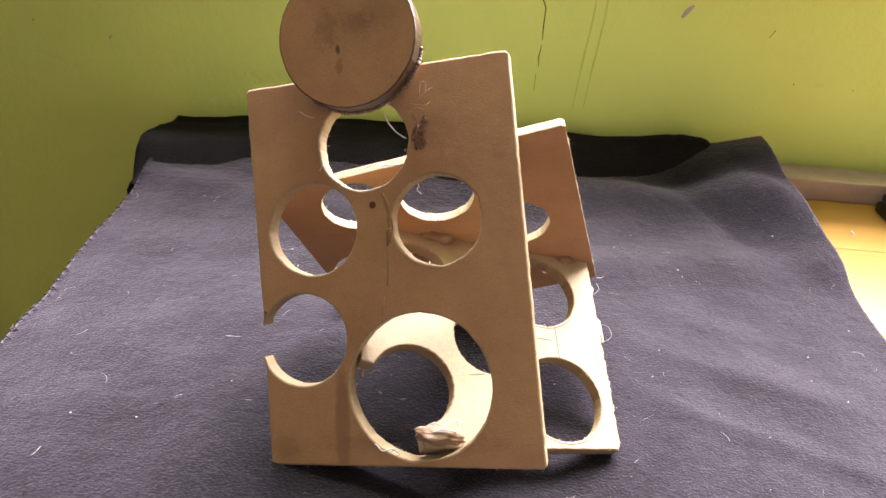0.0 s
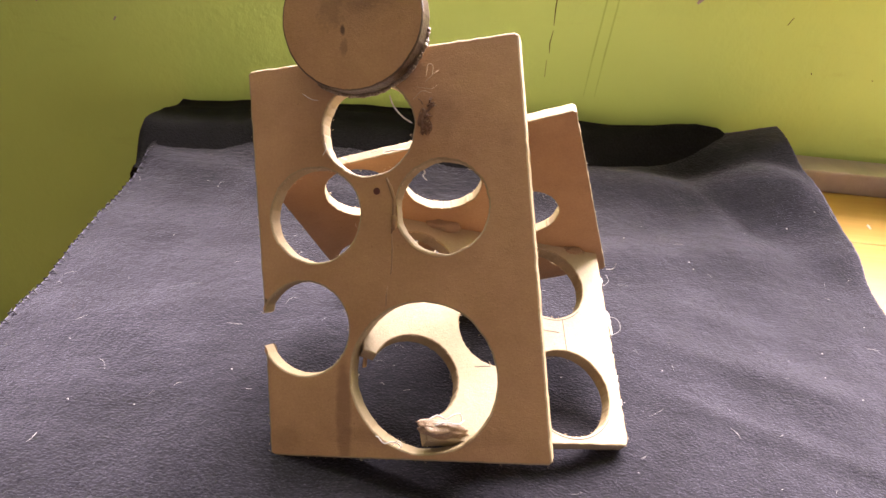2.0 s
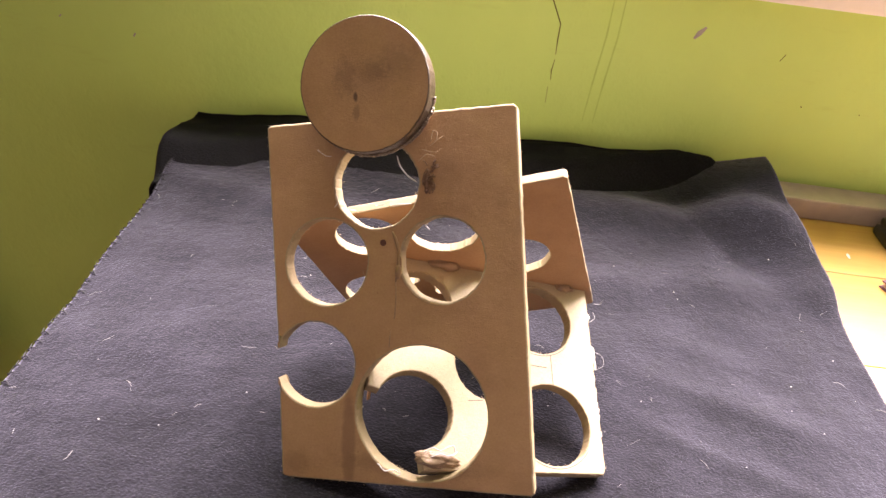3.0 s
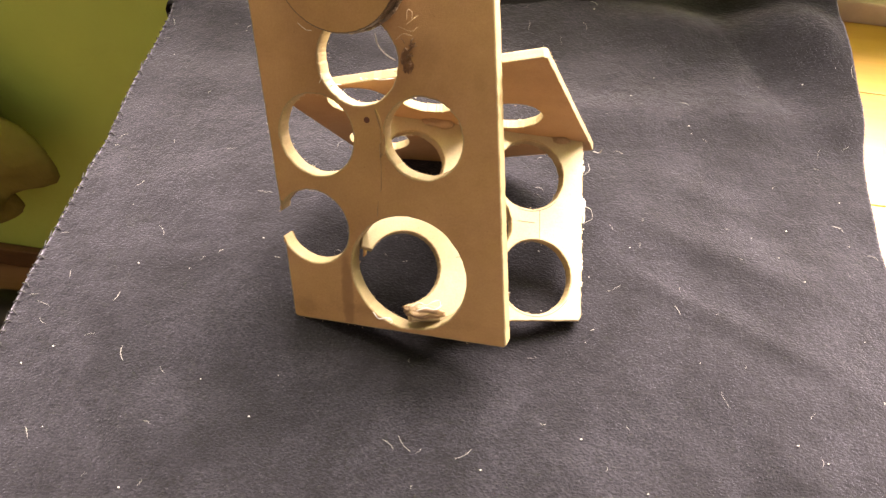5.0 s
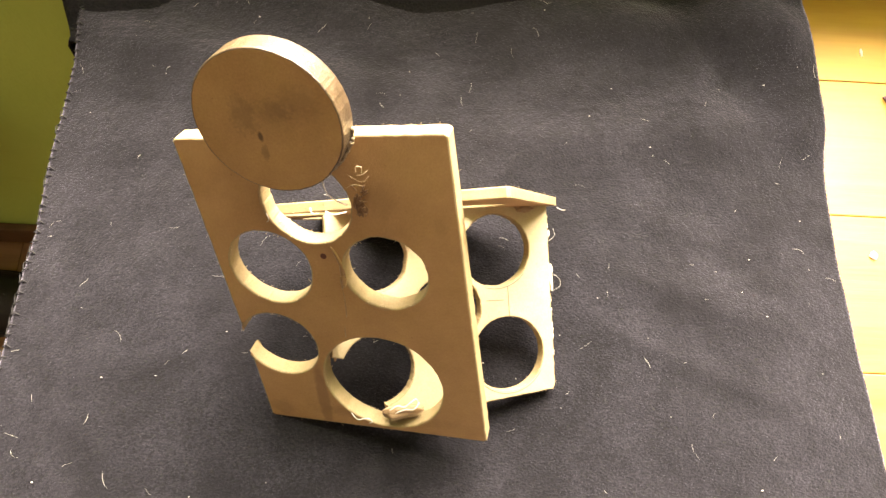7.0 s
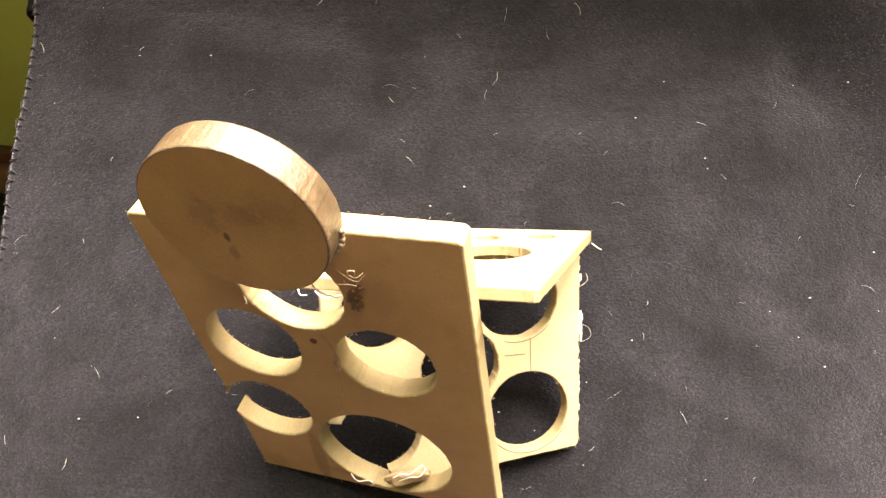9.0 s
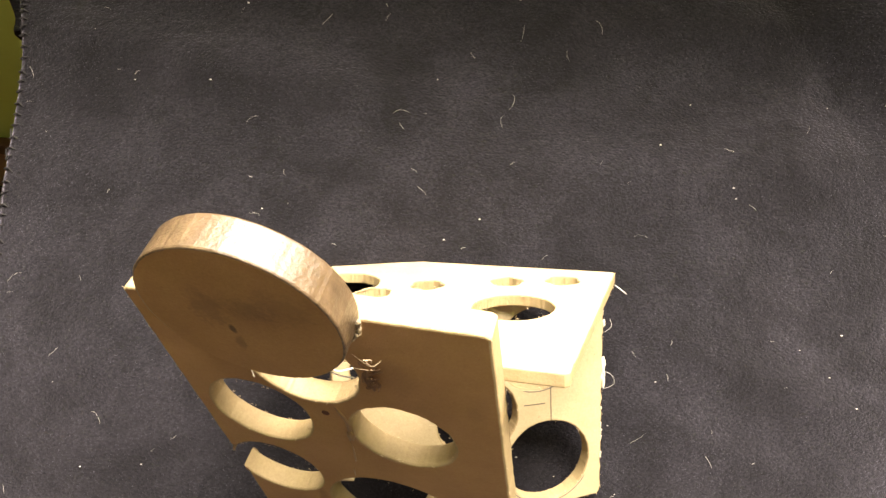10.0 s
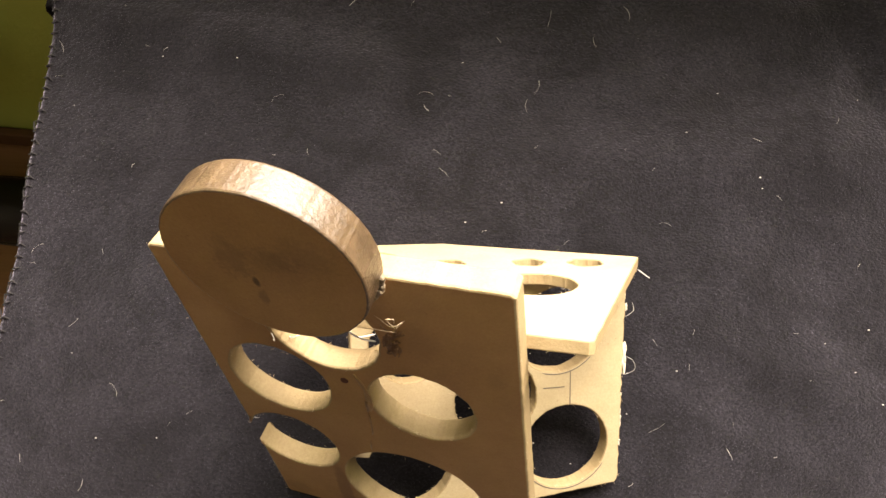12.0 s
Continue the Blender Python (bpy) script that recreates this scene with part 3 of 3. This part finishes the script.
# grooves scored round the holes by the hole saw
def scored(cx, cy, r, a0, a1, mat, label):
    n = max(8, int(abs(a1 - a0) / 5))
    pts = [(cx + r * math.cos(radians(a0 + (a1 - a0) * i / n)), cy + r * math.sin(radians(a0 + (a1 - a0) * i / n)), 0.0) for i in range(n + 1)]
    bm = tube(bmesh.new(), pts, 0.00030, 6)
    for v in bm.verts:
        v.co.z *= 0.4
    return part("scored_groove", bm, mat, sculpture, label)


for cx, cy, r, a0, a1 in ((0.0802, 0.1072, 0.0213, 165, 268), (0.0700, 0.0350, 0.0333, 292, 335), (0.0480, 0.1428, 0.0219, 150, 205)):
    put(scored(cx, cy, r, a0, a1, M_DRIP, "fine scored ring"), PF)
for cx, cy, r, a0, a1 in ((-0.0251, 0.0229, 0.0224, 215, 330), (-0.0301, 0.0817, 0.0215, 250, 320)):
    put(scored(cx, cy, r, a0, a1, M_DARK, "fine scored ring"), SF)

bm = bmesh.new()
bmesh.ops.create_cone(bm, cap_ends=True, segments=16, radius1=0.0019, radius2=0.0015, depth=0.0012)
put(part("nail_hole", bm, M_HOLE, sculpture, "small dark nail hole"), PF @ Matrix.Translation((0.0515, 0.1151, -0.0004)))

# pencil lines on the lower board
for a, b in (((-0.0235, 0.0445), (-0.0238, 0.0615)), ((-0.0370, 0.0540), (-0.0265, 0.0536)), ((-0.0720, 0.0300), (-0.0640, 0.0312))):
    d = Vector(b) - Vector(a)
    bm = box(bmesh.new(), (0, -0.00022, 0), (d.length, 0.00022, 0.00012))
    put(part("pencil_line", bm, M_DARK, sculpture, "grey pencil line"), SF @ Matrix.Translation((a[0], a[1], 0.0)) @ pose(0, 0, 0, 0, 0, math.degrees(math.atan2(d.y, d.x))))

put(part("sliver", box(bmesh.new(), (-0.00045, -0.010, -0.004), (0.00045, 0.010, -0.0005), 0.0002), M_BOARD, sculpture, "thin split sliver"), PF @ Matrix.Translation((0.0415, 0.0475, -P_T)) @ pose(0, 0, 0, 0, 0, -7))

# torn paper on the lower board's free side
rng = random.Random(8)
for k in range(26):
    v0 = 0.006 + 0.096 * k / 25 + rng.uniform(-0.0015, 0.0015)
    sz = rng.uniform(0.0004, 0.0011) * (1.9 if 0.060 < v0 < 0.072 else 1.0)
    flake = lump((sz * rng.uniform(0.5, 1.1), sz * rng.uniform(1.2, 2.4), sz * rng.uniform(0.5, 0.9)), k * 3.1, 1.0)
    put(part("torn_flake", flake, M_FUZZ, sculpture, "white torn fibre flake"), SF @ Matrix.Translation((0.0026 + rng.uniform(-0.0004, 0.0005), v0, -rng.uniform(0.0005, 0.0055))))

# loose threads
for m, pts, r in ((PF, [(0.0585, 0.1560, 0.001), (0.0606, 0.1510, 0.003), (0.0640, 0.1465, 0.002), (0.0680, 0.1436, 0.0)], 0.00032),
                  (QF, [(0.0, 0.001, 0.001), (0.0040, 0.0035, 0.003), (0.0062, 0.0080, 0.003)], 0.00022),
                  (QF, [(-0.0720, 0.1150, 0.0), (-0.0705, 0.1120, 0.003), (-0.0725, 0.1090, 0.002), (-0.0712, 0.1060, 0.003)], 0.0003),
                  (PF, [(0.0560, 0.0060, 0.0), (0.0590, 0.0085, 0.001), (0.0610, 0.0065, 0.0015), (0.0590, 0.0055, 0.002)], 0.00018),
                  (PF, [(0.0300, 0.1290, -0.005), (0.0330, 0.1310, -0.003), (0.0360, 0.1305, -0.006)], 0.00022),
                  (PF, [(0.0690, 0.1530, 0.002), (0.0735, 0.1560, 0.004), (0.0775, 0.1550, 0.003)], 0.00011),
                  (PF, [(0.0755, 0.1620, 0.004), (0.0772, 0.1662, 0.007), (0.0790, 0.1655, 0.006), (0.0784, 0.1622, 0.005)], 0.00017),
                  (PF, [(0.0750, 0.1600, 0.003), (0.0790, 0.1622, 0.006), (0.0815, 0.1640, 0.005)], 0.00012),
                  (PF, [(0.0470, 0.0085, -0.003), (0.0500, 0.0100, 0.001), (0.0530, 0.0075, 0.002), (0.0570, 0.0080, 0.001), (0.0600, 0.0062, 0.0)], 0.00030),
                  (PF, [(0.0270, 0.1320, 0.0), (0.0295, 0.1345, 0.002), (0.0285, 0.1375, 0.001)], 0.00018),
                  (PF, [(0.0180, 0.1600, 0.0002), (0.0225, 0.1570, 0.0010), (0.0255, 0.1565, 0.0003)], 0.00014),
                  (SF, [(0.0030, 0.0560, 0.0), (0.0075, 0.0590, 0.002), (0.0062, 0.0640, 0.003), (0.0022, 0.0665, 0.001)], 0.00008),
                  (SF, [(0.0028, 0.0850, 0.0), (0.0060, 0.0880, 0.001), (0.0052, 0.0920, 0.001)], 0.00009),
                  (SF, [(-0.0960, 0.0010, 0.0040), (-0.0920, 0.0032, 0.0052), (-0.0880, 0.0022, 0.0050), (-0.0845, 0.0042, 0.0052), (-0.0810, 0.0052, 0.0040), (-0.0800, 0.0020, 0.0030)], 0.00034),
                  (SF, [(-0.0930, -0.0010, 0.0040), (-0.0880, 0.0006, 0.0050), (-0.0830, 0.0002, 0.0050), (-0.0790, 0.0030, 0.0030)], 0.00028),
                  (QF, [(-0.0850, 0.1270, 0.0), (-0.0800, 0.1290, 0.002), (-0.0740, 0.1268, 0.001)], 0.00030),
                  (QF, [(-0.0930, 0.1262, -0.002), (-0.0900, 0.1296, 0.001), (-0.0865, 0.1300, 0.001)], 0.00026),
                  (PF, [(0.0700, 0.1590, 0.001), (0.0770, 0.1570, 0.003), (0.0800, 0.1590, 0.001)], 0.00007)):
    fine = m is PF and pts[0][0] > 0.06
    put(part("thread", strand(pts, r), M_TUFT if fine else M_LINT, sculpture, "pale torn shred" if fine else "stray white thread"), m)

# fuzz left by the saw along the rims
rng = random.Random(4)
for m, holes, thick, count in ((PF, p_holes, P_T, 160), (SF, s_holes, S_T, 160), (QF, q_holes, Q_T, 240)):
    bm = bmesh.new()
    for k in range(count):
        h = rng.choice(holes)
        c = sum(h, Vector((0, 0))) / len(h)
        p = rng.choice(h)
        inward = (c - p).normalized()
        side = Vector((-inward.y, inward.x))
        ln = rng.uniform(0.0006, 0.0022)
        z0 = rng.choice((0.0, -thick)) + rng.uniform(-0.0004, 0.0004)
        q = p + inward * ln * rng.uniform(-0.2, 0.7) + side * ln * rng.uniform(-1, 1)
        r3 = p.lerp(q, 0.5) + inward * rng.uniform(0, 0.0004)
        tube(bm, [(p.x, p.y, z0), (r3.x, r3.y, z0 + rng.uniform(-0.0004, 0.0004)), (q.x, q.y, z0 + rng.uniform(-0.0005, 0.0008))], rng.uniform(0.00007, 0.00016), 4)
    tagged(put(part("saw_fuzz", bm, M_TUFT, sculpture, "fine pale saw fuzz"), m), kind="stuff")

for m, out, thick, count in ((PF, outline, P_T, 320), (SF, s_out, S_T, 300), (QF, q_out, Q_T, 220)):
    bm = bmesh.new()
    for k in range(count):
        i = rng.randrange(len(out))
        p, t = out[i], (out[(i + 1) % len(out)] - out[i - 1]).normalized()
        away = Vector((t.y, -t.x))
        ln = rng.uniform(0.0004, 0.0015)
        z0 = rng.choice((0.0, 0.0, -thick)) + rng.uniform(-0.0006, 0.0002)
        q = p + away * ln * rng.uniform(0.0, 0.6) + t * ln * rng.uniform(-1, 1)
        tube(bm, [(p.x, p.y, z0), (q.x, q.y, z0 + rng.uniform(-0.0003, 0.0005))], rng.uniform(0.00006, 0.00014), 4)
    tagged(put(part("edge_fuzz", bm, M_TUFT, sculpture, "fine pale edge fuzz"), m), kind="stuff")

# ---- raised pile of the fleece ----
rng = np.random.RandomState(5)
N = 150000
px, py = rng.uniform(-0.206, 0.288, N), rng.uniform(-0.20, 0.318, N) 
keep = np.array([a < blanket_edges(b)[1] - 0.003 for a, b in zip(px, py)])
px, py = px[keep], py[keep]
N = len(px)
swirl = np.array([noise.noise((a * 16, b * 16, 2.5)) for a, b in zip(px, py)]) * 4.0 + 1.2
ang = swirl + rng.normal(0, 0.9, N)
ln, lift, wid = rng.uniform(0.0008, 0.0021, N), rng.uniform(0.0002, 0.0009, N), rng.uniform(0.00007, 0.00015, N)
pz = np.array([blanket_z(a, b) for a, b in zip(px, py)])
dx, dy = np.cos(ang), np.sin(ang)
verts = np.empty((N, 3, 3))
verts[:, 0] = np.stack((px - dy * wid, py + dx * wid, pz - 0.0001), 1)
verts[:, 1] = np.stack((px + dy * wid, py - dx * wid, pz - 0.0001), 1)
verts[:, 2] = np.stack((px + dx * ln, py + dy * ln, pz + lift), 1)
me = bpy.data.meshes.new("nap")
me.vertices.add(3 * N)
me.vertices.foreach_set("co", verts.ravel())
me.loops.add(3 * N)
me.loops.foreach_set("vertex_index", np.arange(3 * N))
me.polygons.add(N)
me.polygons.foreach_set("loop_start", np.arange(0, 3 * N, 3))
me.update()
me.validate()
me.materials.append(M_PILE)
pile = tagged(new("nap", me), "napped grey pile", kind="stuff")
pile.parent = blanket

# ---- lint on the blanket ----
rng = random.Random(11)
bm = bmesh.new()
for k in range(150):
    x, y = rng.uniform(-0.205, 0.285), rng.uniform(-0.16, 0.32)
    ln, a, bend = rng.choice((0.0025, 0.004, 0.004, 0.006, 0.009)) * rng.uniform(0.7, 1.2), rng.uniform(0, math.tau), rng.uniform(-1.5, 1.5)
    pts, px, py = [], x, y
    for i in range(6):
        pts.append((px, py, blanket_z(px, py) + 0.0006 + 0.0006 * math.sin(i * 0.6)))
        px += ln / 5 * math.cos(a)
        py += ln / 5 * math.sin(a)
        a += bend / 5
    tube(bm, pts, rng.choice((0.00003, 0.00004, 0.00005, 0.00007)), 4)
for k in range(70):
    x, y, r = rng.uniform(-0.205, 0.285), rng.uniform(-0.16, 0.32), rng.uniform(0.0002, 0.0006)
    z = blanket_z(x, y) + 0.0007
    tube(bm, [(x - r, y, z), (x, y + r * 0.4, z + r * 0.4), (x + r, y, z)], r * 0.7, 5)
tagged(mesh_object("lint", bm, M_LINT), "white hairs and specks of lint on the fleece", "lint", kind="stuff")

# ---- marks on the wall ----
def on_wall(name, pts, r, mat, label):
    bm = tube(bmesh.new(), [(x, WALL_Y - 0.0002, z) for x, z in pts], r, 6)
    for v in bm.verts:
        v.co.y = WALL_Y - 0.0003 + (v.co.y - WALL_Y) * 0.15
    return part(name, bm, mat, wall_north, label)


on_wall("crack", [(0.068, 0.160), (0.071, 0.146), (0.0820, 0.125), (0.0822, 0.112), (0.0830, 0.100)], 0.0005, M_CRACK, "thin dark crack")
on_wall("crack", [(0.0832, 0.096), (0.0822, 0.086), (0.0832, 0.078)], 0.00045, M_CRACK, "thin dark crack")
on_wall("crack", [(0.0820, 0.072), (0.0826, 0.058)], 0.0004, M_CRACK, "thin dark crack")
for x in (0.119, 0.128):
    on_wall("scratch", [(x, 0.160), (x + 0.001, 0.12), (x - 0.001, 0.08), (x - 0.002, 0.045)], 0.0007, M_FAINT, "faint upright scratch")
on_wall("smear", [(0.1880, 0.127), (0.191, 0.132), (0.195, 0.137)], 0.0022, M_SMEAR, "grey smear")
on_wall("smear", [(-0.2690, 0.0690), (-0.2670, 0.0720)], 0.0016, M_SMEAR, "grey smear")
on_wall("smear", [(-0.3300, 0.078), (-0.3280, 0.080)], 0.0012, M_SMEAR, "grey smear")
on_wall("crack", [(0.2915, 0.0835), (0.2925, 0.082)], 0.0008, M_CRACK, "dark fleck")
on_wall("crack", [(0.3405, 0.0825), (0.3415, 0.0815)], 0.0006, M_CRACK, "dark fleck")
on_wall("crack", [(0.2600, 0.118), (0.2630, 0.124)], 0.0007, M_CRACK, "dark fleck")

# ---- things on the table ----
book = tagged(new("notebook"), "dark purple notebook with pale pink pages on the table", "notebook")
book.matrix_world = pose(0.3490, 0.2680, TZ, 0, 0, 24.0)
part("cover", box(bmesh.new(), (0, -0.150, 0.0), (0.105, 0.0, 0.0012), 0.0004), M_PURPLE, book)
part("pages", box(bmesh.new(), (0.0016, -0.148, 0.0012), (0.103, -0.0016, 0.0052), 0.0005), M_PINK, book)
part("cover", box(bmesh.new(), (0, -0.150, 0.0052), (0.0035, 0.0, 0.0066), 0.0004), M_PURPLE, book)
case = tagged(new("spectacle_case"), "black plastic case near the wall on the table", "case")
case.matrix_world = pose(0.378, 0.350, TZ, 0, 0, -2)
part("case_base", box(bmesh.new(), (0, -0.030, 0), (0.15, 0, 0.009), 0.003), M_BLK, case)
part("case_lid", box(bmesh.new(), (0.001, -0.029, 0.0095), (0.149, -0.001, 0.017), 0.0035), M_BLK, case)
tagged(mesh_object("crumb", lump((0.0022, 0.0028, 0.0014), 4.0, 0.5, 2), M_LINT), "white paper crumb on the pine table", "crumb").location = (0.3210, 0.1480, TZ + 0.0010)
tagged(mesh_object("crumb", lump((0.0010, 0.0035, 0.0007), 6.0, 0.5, 2), M_LINT), "white paper crumb on the pine table", "crumb").location = (0.3400, 0.3050, TZ + 0.0005)

# ---- beside the table ----
setting("baseboard", box(bmesh.new(), (X0, WALL_Y - 0.014, FLOOR_Z), (X1, WALL_Y - 0.0005, FLOOR_Z + 0.06), 0.003), M_BASE, "brown wooden baseboard", "baseboard")
bm = lump((0.215, 0.050, 0.185), 2.0, 0.28, 5)
for v in bm.verts:
    v.co.x *= 1.0 - 0.25 * smooth(-0.1, 0.25, v.co.z)
    v.co.y += 0.010 * noise.noise(v.co * 9)
bag = tagged(new("hanging_bag"), "olive cloth bag hanging on the green wall", "bag")
bag.location = (-0.715, WALL_Y - 0.058, -0.285)
part("sack", bm, M_BAG, bag, smooth=True)
part("strap", tube(bmesh.new(), [(-0.08, 0.02, 0.14), (-0.05, 0.05, 0.26), (0.0, 0.055, 0.31), (0.05, 0.05, 0.26), (0.08, 0.02, 0.14)], 0.008, 8), M_BAG, bag, smooth=True)
shoe = tagged(new("shoe"), "black shoe with a red tongue on the floor", "shoe")
shoe.location = (-0.675, 0.262, FLOOR_Z)
bm = bmesh.new()
bmesh.ops.create_uvsphere(bm, u_segments=28, v_segments=16, radius=1.0)
for v in bm.verts:
    c = v.co.copy()
    up = max(0.0, c.z)
    v.co = Vector((c.x * 0.145, c.y * (0.052 - 0.010 * c.x * c.x), 0.018 + up * (0.045 + 0.035 * smooth(0.3, -0.6, c.x)) + min(0.0, c.z) * 0.006))
part("upper", bm, M_BLK, shoe, smooth=True)
bm = bmesh.new()
bmesh.ops.create_cone(bm, cap_ends=True, segments=40, radius1=1.0, radius2=1.0, depth=1.0)
for v in bm.verts:
    v.co = Vector((v.co.x * 0.150, v.co.y * 0.055, 0.009 + v.co.z * 0.018))
part("sole", bm, M_BLK, shoe)
part("tongue", lump((0.024, 0.016, 0.010), 3.0, 0.3), M_RED, shoe, "red fabric tongue", smooth=True).location = (0.095, 0.022, 0.060)

# floor boards nearest the table
for i in range(6):
    for j in range(3):
        xa = -1.15 + 0.5 * j + 0.17 * (i % 3)
        yb = 0.370 - 0.12 * i
        part("floorboard", box(bmesh.new(), (xa, yb - 0.1192, FLOOR_Z - 0.006), (xa + 0.4990, yb, FLOOR_Z), 0.0007), M_FLOOR, floor)
